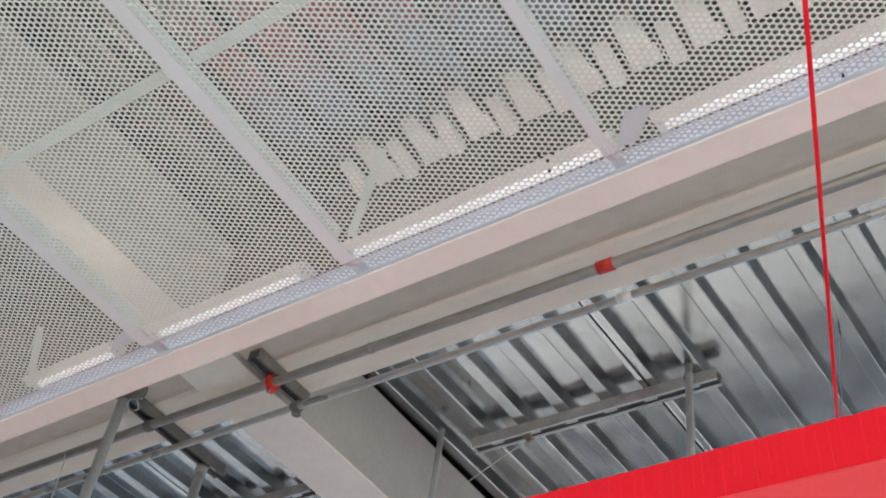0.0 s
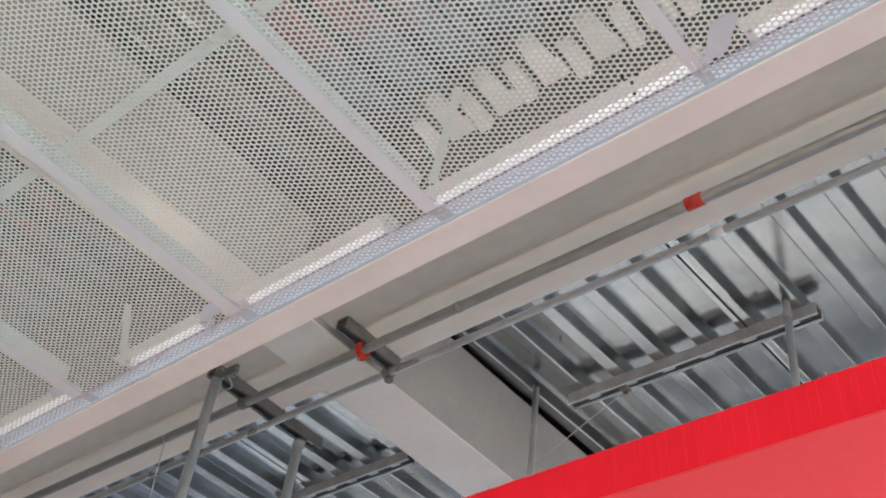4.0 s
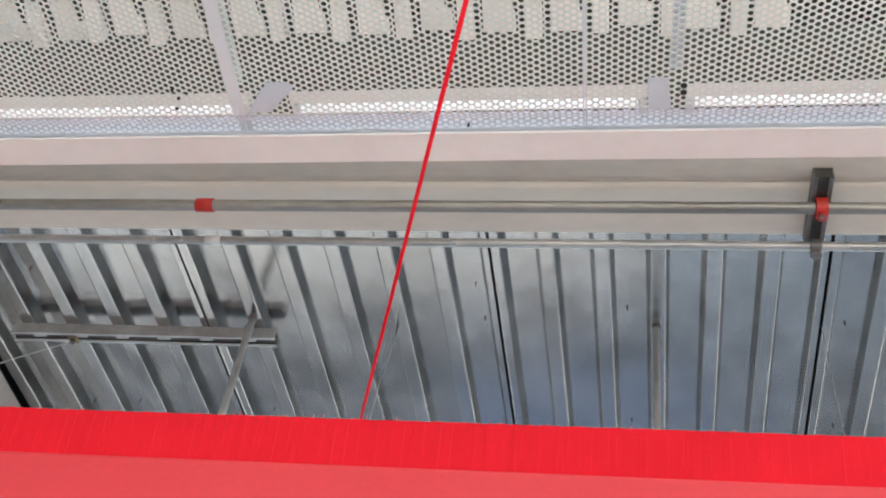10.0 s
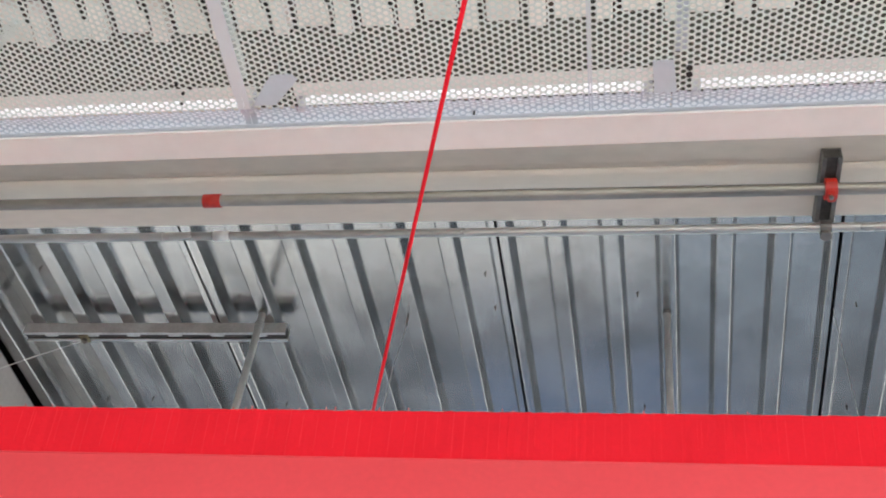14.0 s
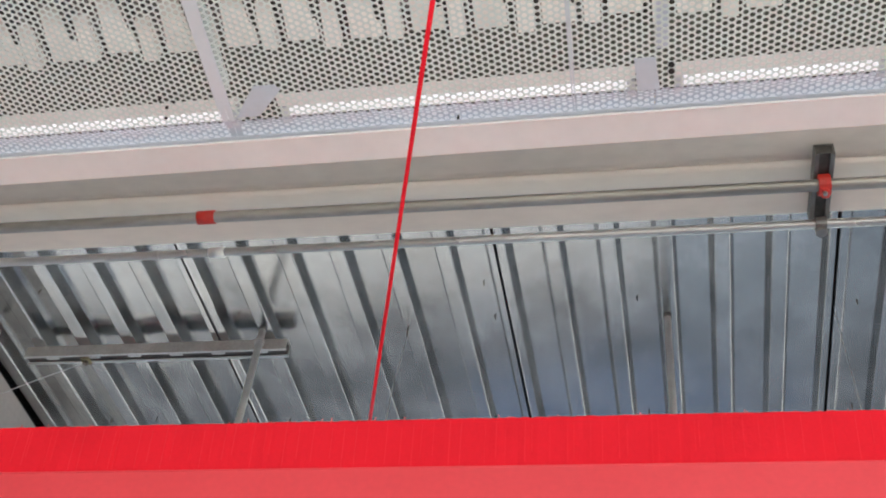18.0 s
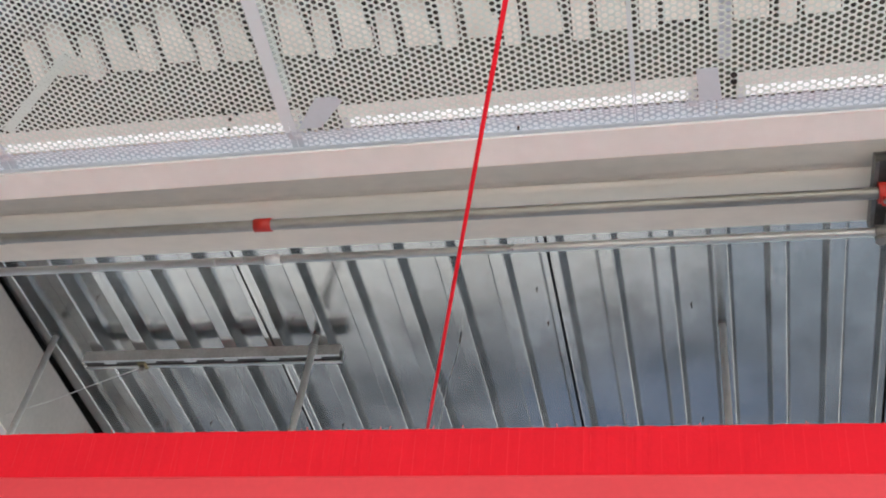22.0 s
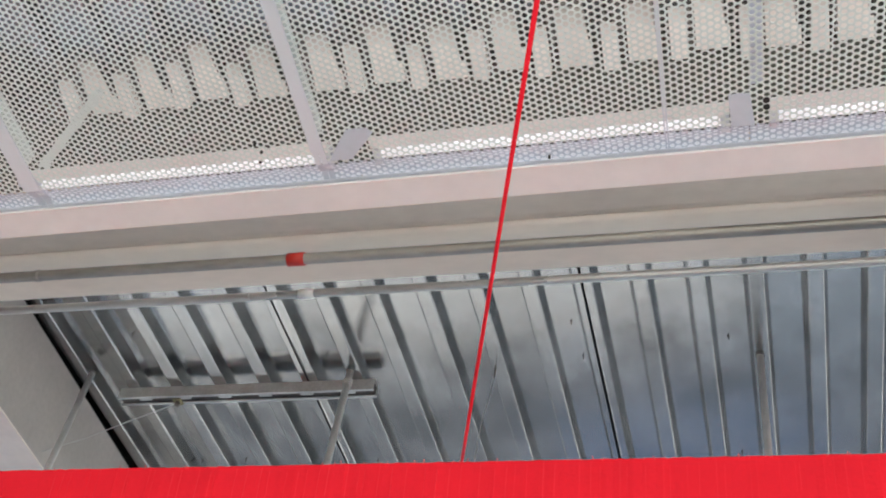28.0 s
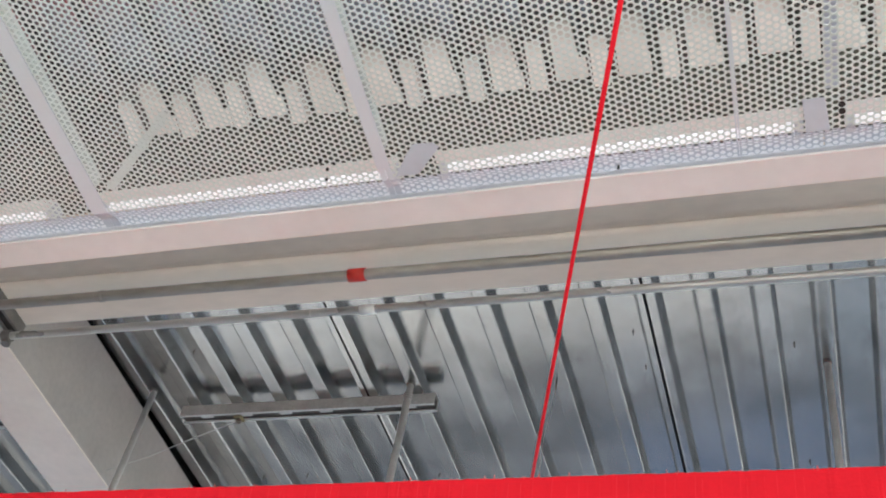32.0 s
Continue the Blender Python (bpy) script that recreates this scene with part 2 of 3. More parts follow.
def rod(points, radius, sides=12, bm=None, taper=None):
    """A round bar along a line of points."""
    bm = bmesh.new() if bm is None else bm
    pts = [Vector(p) for p in points]
    rings = []
    for i, p in enumerate(pts):
        d = (pts[min(i + 1, len(pts) - 1)] - pts[max(i - 1, 0)]).normalized()
        u = d.orthogonal().normalized() if not rings else (u - d * u.dot(d)).normalized()
        w = d.cross(u)
        r = radius if taper is None else radius + (taper - radius) * i / (len(pts) - 1)
        rings.append([bm.verts.new(p + (u * math.cos(2 * math.pi * k / sides) + w * math.sin(2 * math.pi * k / sides)) * r) for k in range(sides)])
    for a, b in zip(rings, rings[1:]):
        for k in range(sides):
            bm.faces.new((a[k], a[(k + 1) % sides], b[(k + 1) % sides], b[k]))
    bm.faces.new(rings[0][::-1])
    bm.faces.new(rings[-1])
    return bm


# ---- plan ----
FLAT, RIB = 3.922, 3.880           # heights of the roof deck's flats and rib soles
PITCH, SKEW = 0.1525, 0.028        # ribs of the deck, and how far they run askew
SOFFIT = 3.546                     # underside of the concrete beams
BAND = 3.566                       # underside of the set-back strip of the cross beam
SHEET, EDGE = 2.889, 0.999          # perforated ceiling and its far edge
BEAM_L, BEAM_R = -2.252, -2.054    # concrete beam that runs away from the eye


def askew(bm):
    """Sets sheet-metal work slightly out of square, as it hangs."""
    for v in bm.verts:
        x, y = v.co.x, v.co.y
        v.co.x, v.co.y = x - 0.014 * (y - EDGE), y - 0.011 * x
    return bm


# ---- large structure ----
ground = single("ground", box(-60, 60, -60, 60, -0.3, 0.0), floor_grey, "grey concrete floor slab running out to open ground", "floor", kind="structure")
# unseen wall, closed and grey to hold light off the left side
single("wall_left", box(-6.4, -6.1, -2.2, 3.95, 0, 4.2), wall_grey, "unseen grey side wall, added to keep the left side dark", "wall", kind="structure")
# unseen wall; its opening is sized for the light from the right
wall = bmesh.new()
box(6.1, 6.4, -2.2, 3.95, 0, 0.9, bm=wall)
box(6.1, 6.4, -2.2, 3.95, 2.8, 4.2, bm=wall)
box(6.1, 6.4, -2.2, -1.2, 0.9, 2.8, bm=wall)
box(6.1, 6.4, 2.6, 3.95, 0.9, 2.8, bm=wall)
single("wall_right", wall, wall_white, "unseen white side wall, long opening added to let light in", "wall", kind="structure")
# unseen wall behind the eye, added to cut light on both sides
back = box(-6.4, -1.25, -2.5, -2.2, 0, 4.2)
box(3.2, 6.4, -2.5, -2.2, 0, 4.2, bm=back)
single("wall_back", back, wall_white, "unseen white back wall, added with a wide gap to shape the light", "wall", kind="structure")
# unseen dark ground, added and shaped for the dark parts of the deck's reflections
single("road", prism([(-60, 3.0), (-3.0, 6.32), (0.3, 6.1), (2.3, 5.6), (60, -11.3), (60, 2.0), (6.0, 12.0), (3.0, 60), (-60, 60)], "z", 0.0, 0.004), dark_ground, "unseen dark ground sheet, added to darken the deck's reflections", "road", kind="structure")

# unseen blue patches, added for the blue tints that the deck mirrors
single("pavement_apron", prism([(-0.1, 5.95), (3.6, 5.0), (4.2, 6.6), (0.2, 7.1)], "z", 0.0, 0.008), patch_blue_grey, "unseen blue-grey ground patch, added to tint the deck's reflections", "pavement", kind="structure")
single("pavement_strip", prism([(-1.7, 7.75), (0.9, 7.70), (0.9, 8.45), (-1.7, 8.5)], "z", 0.0, 0.008), strip_blue, "unseen blue ground strip, added to tint the deck's reflections", "pavement", kind="structure")


def build_deck():
    bm = bmesh.new()
    slots = set()
    ys = (-2.2, 0.5, 1.5, 2.2, 3.0, 3.5, 3.95)
    rows = []
    line = []
    for k in range(-38, 43):
        x = -0.362 + PITCH * k
        lift = 0.002 * math.sin(k * 1.7)
        if k % 6 == 0:
            half = [(-0.040, FLAT + lift), (-0.038, FLAT - 0.002), (-0.0275, RIB + 0.003), (-0.0255, RIB + 0.0006), (-0.0235, RIB), (-0.0085, RIB + 0.001), (-0.0068, RIB + 0.003), (-0.0064, RIB + 0.030), (-0.0014, RIB + 0.030), (-0.0010, RIB + 0.002), (0.0005, RIB - 0.0028), (0.0030, RIB - 0.0030), (0.0042, RIB - 0.0012), (0.0225, RIB - 0.0004), (0.0248, RIB + 0.0006), (0.0262, RIB + 0.0027), (0.037, FLAT - 0.002), (0.039, FLAT + lift)]
        else:
            bend = [(0.0168 + 0.006 * math.sin(radians(a)), RIB + 0.006 * (1 - math.cos(radians(a)))) for a in (0, 16, 32, 44, 52, 60, 70)]
            half = [(-0.034, FLAT + lift), (-0.0325, FLAT - 0.002)] + [(-u, z) for u, z in bend[::-1]] + bend + [(0.0325, FLAT - 0.002), (0.034, FLAT + lift)]
        if k % 6 == 0:
            slots |= {len(line) + j for j in (5, 6, 7, 8)}
        line += [(x + u, z) for u, z in half]
    for y in ys:
        rows.append([bm.verts.new((x + SKEW * (y - 2.2), y, z)) for x, z in line])
    for a, b in zip(rows, rows[1:]):
        for i in range(len(line) - 1):
            bm.faces.new((a[i], a[i + 1], b[i + 1], b[i])).material_index = int(i in slots)
    top = [bm.verts.new(c) for c in ((-6.1, -2.2, 4.05), (6.1, -2.2, 4.05), (6.1, 3.95, 4.05), (-6.1, 3.95, 4.05))]
    bm.faces.new(top)
    return bm


deck = single("ceiling", build_deck(), galv, "ribbed galvanised steel roof deck with lapped seams", "ceiling", kind="structure")
deck.data.materials.append(gap_black)

# cross beam with a rounded step along its underside
cross = thing("beam_cross", "grey painted concrete cross beam with a rounded step underneath", "beam", kind="structure", at=(0, 1.66, SOFFIT))
for x0, x1 in ((-6.1, BEAM_L), (BEAM_R, 6.1)):
    dip = [(1.662 + 0.0165 * k / 6, BAND + 0.001 + 0.005 * (k / 6) ** 2.0) for k in range(7)]
    part("near_strip", prism([(1.490, 3.878), (1.490, BAND + 0.006), (1.496, BAND + 0.001)] + dip + [(1.6805, BAND + 0.007), (1.6875, BAND + 0.007), (1.6875, 3.878)], "x", x0, x1), band_shaded, cross, "grey concrete strip, darker tone standing in for shade")
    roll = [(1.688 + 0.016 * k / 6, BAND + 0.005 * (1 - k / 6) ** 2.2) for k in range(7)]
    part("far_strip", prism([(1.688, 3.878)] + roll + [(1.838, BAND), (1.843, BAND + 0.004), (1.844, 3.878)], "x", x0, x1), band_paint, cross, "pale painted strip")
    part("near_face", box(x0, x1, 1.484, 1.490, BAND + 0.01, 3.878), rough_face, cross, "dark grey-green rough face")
main = thing("beam_main", "grey concrete beam with a pale plastered underside, open gap under the deck", "beam", kind="structure", at=(-2.15, 3, SOFFIT))
part("body", box(BEAM_L, BEAM_R, -2.2, 3.95, SOFFIT, 3.863, 0.004), concrete, main)
part("underside", box(BEAM_L + 0.001, BEAM_R - 0.001, -2.19, 3.94, SOFFIT - 0.004, SOFFIT + 0.001), beam_plaster, main, "pale plaster skin")
part("gap_filler", box(BEAM_L + 0.012, BEAM_R - 0.012, -2.2, 3.95, 3.863, 3.879), gap_black, main, "dark open joint")


# raised pads standing in for bright reflections on the deck, against the beam
pad = thing("flute_filler", "pad standing in for a bright deck reflection, fading to grey", "filler", "flute fillers", at=(-0.362, 1.43, RIB))
part("flute_pad", prism([(1.352, FLAT - 0.004), (1.352, FLAT - 0.014), (1.358, FLAT - 0.022), (1.470, RIB - 0.010), (1.483, RIB - 0.012), (1.483, FLAT - 0.004)], "x", -0.362 + 0.038, -0.362 + 0.114), highlight_white, pad)
part("rib_pad", prism([(1.372, RIB - 0.001), (1.372, RIB - 0.006), (1.378, RIB - 0.012), (1.474, RIB - 0.040), (1.483, RIB - 0.042), (1.483, RIB - 0.001)], "x", -0.362 - 0.018, -0.362 + 0.018), highlight_white, pad)
for k in range(-8, 5):
    if k:
        copy_thing(pad, pose(-0.356 + PITCH * k, 1.43 + 0.012 * math.sin(k * 2.3), RIB))

# ---- perforated ceiling ----
FOLD, TILT_UP, RISE = 0.959, radians(30), 0.0256   # where the sheet turns up, how steeply, and how far before it runs level again


def folded(v):
    """Turns a flat array of points up beyond the fold line, then sets it out of square."""
    s = np.clip(v[:, 1] - FOLD, 0.0, RISE)
    y = np.minimum(v[:, 1], FOLD) + s * math.cos(TILT_UP) + np.maximum(v[:, 1] - FOLD - RISE, 0.0)
    z = v[:, 2] + s * math.sin(TILT_UP)
    x = v[:, 0]
    return np.stack([x - 0.014 * (y - EDGE), y - 0.011 * x, z], 1)


def perforated(x0, x1, y0, y1):
    """Sheet with staggered round holes, 7 mm at 10 mm, each with its own rim."""
    a, r = 0.0098, 0.0038
    dx = a * math.sqrt(3) / 2
    nx, ny = int((x1 - x0) / dx), int((y1 - y0) / a)
    x0 = (x0 + x1 - nx * dx) / 2
    cx, cy = np.meshgrid(np.arange(nx) * dx + x0 + dx / 2, y1 - np.arange(ny) * a - a / 2, indexing="ij")
    cy = cy - (np.arange(nx)[:, None] % 2) * a / 2
    c = np.stack([cx.ravel(), cy.ravel()], 1)
    ang = np.arange(12) * math.pi / 6
    ring = np.stack([np.cos(ang), np.sin(ang)], 1)
    cell = np.where(np.arange(12) % 2 == 0, a / math.sqrt(3), a / 2)[:, None]
    n = len(c)
    v = np.zeros((n, 36, 3))
    v[:, :12, :2] = c[:, None] + ring * cell
    v[:, 12:24, :2] = c[:, None] + ring * r
    v[:, 24:, :2] = v[:, 12:24, :2]
    v[:, :24, 2], v[:, 24:, 2] = SHEET, SHEET + 0.0015
    v = folded(v.reshape(-1, 3))
    k = np.arange(12)
    j = (k + 1) % 12
    q = np.concatenate([np.stack([k, k + 12, j + 12, j], 1), np.stack([k + 12, k + 24, j + 24, j + 12], 1)])
    f = (q[None] + 36 * np.arange(n)[:, None, None]).reshape(-1, 4)
    me = bpy.data.meshes.new("sheet")
    me.from_pydata(v.tolist(), [], f.tolist())
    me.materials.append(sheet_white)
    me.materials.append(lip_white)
    # past the fold the sheet takes the colour with the bluish light in it
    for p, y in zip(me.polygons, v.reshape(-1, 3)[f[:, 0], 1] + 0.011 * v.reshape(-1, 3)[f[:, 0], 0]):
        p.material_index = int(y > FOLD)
    return me


def margin(x0, x1, y0, y1, lift=0.0):
    """A solid strip of the same sheet, 1.5 mm thick, following the fold."""
    cuts = [y0] + [c for c in (FOLD, FOLD + RISE) if y0 < c < y1] + [y1]
    bm = bmesh.new()
    rows = []
    for y in cuts:
        p = folded(np.array([[x, y, SHEET + lift + h] for h in (0, 0.0015) for x in (x0, x1)]))
        rows.append([bm.verts.new(q) for q in p])
    for a, b in zip(rows, rows[1:]):
        for i, j in ((0, 1), (1, 3), (3, 2), (2, 0)):
            bm.faces.new((a[i], a[j], b[j], b[i]))
    bm.faces.new((rows[0][0], rows[0][2], rows[0][3], rows[0][1]))
    bm.faces.new((rows[-1][0], rows[-1][1], rows[-1][3], rows[-1][2]))
    return bm


BARS = [-2.955, -2.470, -1.985, -1.503, -1.033, -0.549, -0.048, 0.43, 0.915]
JOINTS = [0.014, 0.014, 0.014, 0.014, 0.0135, 0.0095, 0.0028, 0.0095, 0.0095]     # half widths of the solid joints
for i, (x0, x1) in enumerate(zip(BARS, BARS[1:])):
    panel = thing("perforated_panel", "white powder-coated steel ceiling panel with round holes, hung edge to edge", "ceiling panel", "perforated ceiling panels", at=((x0 + x1) / 2, 0.6, SHEET))
    wl, wr = JOINTS[i], JOINTS[i + 1]
    sheet = new("sheet", perforated(x0 + wl - 0.002, x1 - wr + 0.002, 0.10, 1.0010))
    sheet.parent, sheet.location = panel, (-(x0 + x1) / 2, -0.6, -SHEET)
    for a, b in ((x0 + 0.0006, x0 + wl), (x1 - wr, x1 - 0.0006)):
        part("edge_strip", margin(a, b, 0.09, 0.9586, -0.0004), joint_white, panel, "bluish white solid edge")
        part("edge_strip", margin(a, b, 0.9588, 1.0010, -0.0004), lip_white, panel, "folded end of the strip, bluish light put into its colour")
    if i not in (0, 6):
        part("joint_cover", margin(x0 - JOINTS[i] - 0.0005, x0 + JOINTS[i] + 0.0005, 0.09, 0.935 if i == 5 else 0.957, -0.0024), joint_white, panel, "bluish white cover strip")
    # unseen strip added behind the holes' reach, blocks light rising from the floor
    part("rear_strip", askew(box(x0, x1, -0.50, 0.099, SHEET, SHEET + 0.002)), sheet_white, panel, "unseen solid strip, added to keep floor light out above the sheet")
    part("front_lip", margin(x0, x1, 1.0005, 1.036, -0.0006), lip_lightened, panel, "folded bluish front lip, colour lightened against its shade")
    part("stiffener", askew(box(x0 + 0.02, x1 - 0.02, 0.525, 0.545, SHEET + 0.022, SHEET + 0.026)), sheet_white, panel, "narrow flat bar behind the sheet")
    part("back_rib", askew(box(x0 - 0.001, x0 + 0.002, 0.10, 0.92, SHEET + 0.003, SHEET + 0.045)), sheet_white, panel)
    if i in (2, 4):
        gx, run = (x0 + 0.118, 0.170) if i == 2 else (x0 + 0.010, 0.165)
        bm = bmesh.new()
        prism([(gx, 0.960 if i == 2 else 0.930), (gx + 0.010, 0.970 if i == 2 else 0.940), (gx + run, 0.855 if i == 2 else 0.815), (gx + run - 0.010, 0.845 if i == 2 else 0.805)], "z", SHEET + 0.030, SHEET + 0.034, bm)
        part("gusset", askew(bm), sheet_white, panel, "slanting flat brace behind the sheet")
fascia = thing("fascia_trim", "pinkish white painted trim along the perforated ceiling's edge", "trim", kind="structure", at=(0, 1.06, SHEET))
part("board", askew(box(-3.2, 1.2, 1.0012, 1.0524, SHEET + 0.003, SHEET + 0.009, 0.001)), plaster, fascia)
part("bead", askew(box(-3.2, 1.2, 0.9996, 1.0018, SHEET + 0.0018, SHEET + 0.005, 0.0005)), batten_white, fascia, "thin white edge bead")

# tape patches over the lamp joints, stuck under the sheet
for pts in (((-0.535, 0.9585), (-0.500, 0.9585), (-0.458, 0.914), (-0.466, 0.905), (-0.496, 0.905), (-0.512, 0.925)),
            ((0.039, 0.9585), (0.070, 0.9585), (0.064, 0.905), (0.036, 0.905)),
            ((0.358, 0.905), (0.402, 0.900), (0.408, 0.9585), (0.366, 0.9585)), ((-1.052, 0.9585), (-1.014, 0.9585), (-1.020, 0.935), (-1.046, 0.935)), ((-1.585, 0.9585), (-1.480, 0.9585), (-1.490, 0.925), (-1.545, 0.930)), ((-2.04, 0.9585), (-1.95, 0.9585), (-1.96, 0.930), (-2.02, 0.930))):
    top = folded(np.array([[x, y + 0.011 * x, SHEET - 0.0020] for x, y in pts]))
    bm = bmesh.new()
    lo = [bm.verts.new(p) for p in top]
    hi = [bm.verts.new((p[0], p[1], p[2] + 0.0008)) for p in top]
    bm.faces.new(lo)
    bm.faces.new(hi[::-1])
    for a in range(len(lo)):
        b = (a + 1) % len(lo)
        bm.faces.new((lo[a], lo[b], hi[b], hi[a]))
    single("tape_patch", bm, tape_grey, "bluish grey tape patch stuck on the perforated sheet", "tape", "tape patches")

# ---- LED battens above the perforated sheet ----
TUBES = [(-2.288, -2.000), (-1.822, -1.583), (-1.485, -1.121), (-1.032, -0.535), (-0.470, 0.037), (0.090, 0.366), (0.42, 0.88)]
for n, (x0, x1) in enumerate(TUBES):
    d0 = (TUBES[n - 1][1] + x0) / 2 + 0.001 if n else x0 - 0.05
    d1 = (TUBES[n + 1][0] + x1) / 2 - 0.001 if n + 1 < len(TUBES) else x1 + 0.05
    lamp = thing("led_batten", "slim white LED batten glowing above the perforated sheet", "light fixture", "LED battens", at=((x0 + x1) / 2, 0.95, SHEET))
    part("body", askew(prism([(0.9200, SHEET + 0.0017), (0.9405, SHEET + 0.0017), (0.9420, SHEET + 0.0230), (0.962, SHEET + 0.0285), (0.962, SHEET + 0.0310), (0.940, SHEET + 0.0265), (0.9215, SHEET + 0.0050)], "x", x0, x1)), batten_white, lamp)
    tube = part("tube", askew(rod([(x0 + 0.012, 0.959, SHEET + 0.014), (x1 - 0.012, 0.959, SHEET + 0.014)], 0.0068, 10)), tube_glow, lamp, "glowing white tube", True)
    part("diffuser", askew(prism([(0.9770, SHEET + 0.016), (0.990, SHEET + 0.0225), (1.034, SHEET + 0.0245), (1.034, SHEET + 0.0265), (0.989, SHEET + 0.0245), (0.975, SHEET + 0.018)], "x", d0, d1)), reflector_glow, lamp, "white reflector strip, lamp light put in as a faint glow")
    for xe in (x0, x1 - 0.012):
        part("end_cap", askew(box(xe, xe + 0.012, 0.946, 0.972, SHEET + 0.004, SHEET + 0.030, 0.002)), joint_white, tube, "bluish white end cap")

# ---- red partition ----
partition = thing("red_partition", "partition with a red cloth cap over a smooth lighter red header", "partition", at=(0, 1.55, 0))
part("header_board", box(-6.05, 6.05, 1.514, 1.578, 2.24, 2.664, 0.003), red_board, partition, "smooth lighter red panel")
# unseen panel, white so that less red bounces onto the ceiling
part("base_board", box(-6.05, 6.05, 1.522, 1.570, 0.0, 2.24), wall_white, partition, "unseen white lower panel, added to cut the red bounce")


def pleats():
    bm = bmesh.new()
    random.seed(4)
    xs, x = [], -6.05
    while x < 6.05:
        xs.append(x)
        x += 0.008 + 0.007 * random.random() if -3.4 < x < 2.4 else 0.05
    tuck = [random.random() for _ in xs]
    rows = []
    for s in (0.0, 0.3, 0.7, 1.0):
        row = []
        for i, x in enumerate(xs):
            w = 0.0007 * (1 if i % 2 else -1) * tuck[i]
            top = 0.0015 * random.random() if s == 1.0 else 0.0
            row.append(bm.verts.new((x, 1.520 - 0.016 * s - w, 2.664 + 0.0875 * s + top)))
        rows.append(row)
    for a, b in zip(rows, rows[1:]):
        for i in range(len(xs) - 1):
            bm.faces.new((a[i], a[i + 1], b[i + 1], b[i]))
    back = [bm.verts.new((x, 1.60, 2.772)) for x in xs]
    for i in range(len(xs) - 1):
        bm.faces.new((rows[-1][i], rows[-1][i + 1], back[i + 1], back[i]))
    return bm


part("cloth_cap", pleats(), red_cloth, partition, "bright red pleated cloth cap")
bm = bmesh.new()
random.seed(9)
for i in range(140):
    x = -3.0 + 5.2 * random.random()
    z = 2.7515 + 0.001
    h = 0.0015 + 0.005 * random.random() ** 3
    rod([(x, 1.5045, z - 0.003), (x + 0.005 * (random.random() - 0.5), 1.5045, z + 1.25 * h)], 0.0008, 3, bm)
tagged(part("fringe", bm, red_thread, partition, "short loose red threads along the top edge"), kind="stuff")
random.seed(21)
bm = bmesh.new()
for i in range(150):
    x = 2.0 - 3.2 * ((i + random.random()) / 150) ** 1.1
    s0, s1 = 0.01 + 0.4 * random.random() ** 1.5, 0.85 + 0.14 * random.random()
    lean = 0.0012 * (random.random() - 0.5)
    w = 0.0002 + 0.0004 * random.random() ** 2
    vs = [bm.verts.new((x + lean * s + e, 1.520 - 0.016 * s - d, 2.664 + 0.0875 * s - 0.2 * d)) for s in (s0, s1) for d in (0.0012, 0.0004) for e in (-w, w)]
    for q in ((0, 1, 5, 4), (2, 6, 7, 3), (0, 4, 6, 2), (1, 3, 7, 5), (0, 2, 3, 1), (4, 5, 7, 6)):
        bm.faces.new([vs[k] for k in q])
tagged(part("loose_threads", bm, pale_thread, partition, "fine paler threads hanging over the red cloth"), kind="stuff")

# thin rod put in for the bright highlight on the header's edge
part("piping", rod([(-6.05, 1.5150, 2.6635), (6.05, 1.5150, 2.6635)], 0.0019, 8), red_board, partition, "thin rod standing in for the highlight along the seam", True)

# ---- pipe and conduit under the cross beam ----
pipe = thing("water_pipe", "grey steel pipe with red tape clipped under the beam", "pipe", at=(0, 1.713, 3.516))
part("tube", rod([(-6.0, 1.713, 3.516), (-2, 1.713, 3.516), (0, 1.713, 3.516), (6.0, 1.713, 3.516)], 0.0135, 14), pipe_steel, pipe, "", True)
part("tape_band", rod([(-0.988, 1.713, 3.516), (-0.946, 1.713, 3.516)], 0.0165, 14), red_paint, pipe, "red tape band", True)
conduit = thing("conduit", "thin galvanised steel conduit with a bright coupling", "conduit", at=(0, 1.822, 3.510))
part("tube", rod([(-6.0, 1.822, 3.510), (6.0, 1.822, 3.510)], 0.0105, 12), conduit_steel, conduit, "", True)
part("coupling", rod([(-0.992, 1.822, 3.510), (-0.953, 1.822, 3.510)], 0.0125, 12), bright_steel, conduit, "bright coupling sleeve", True)


def channel(x, y0, y1, z0, z1, w=0.041):
    """Strut channel along y, open downwards, with inturned lips."""
    t, lip = 0.0025, 0.009
    a, b = x - w / 2, x + w / 2
    prof = [(a, z0), (a + lip, z0), (a + lip, z0 + 0.004), (a + t, z0 + 0.004), (a + t, z1 - t), (b - t, z1 - t), (b - t, z0 + 0.004), (b - lip, z0 + 0.004), (b - lip, z0), (b, z0), (b, z1), (a, z1)]
    return prism(prof, "y", y0, y1)


def channel_x(y, x0, x1, z0, z1, w=0.041):
    t, lip = 0.0025, 0.009
    a, b = y - w / 2, y + w / 2
    prof = [(a, z0), (a + lip, z0), (a + lip, z0 + 0.004), (a + t, z0 + 0.004), (a + t, z1 - t), (b - t, z1 - t), (b - t, z0 + 0.004), (b - lip, z0 + 0.004), (b - lip, z0), (b, z0), (b, z1), (a, z1)]
    return prism(prof, "x", x0, x1)


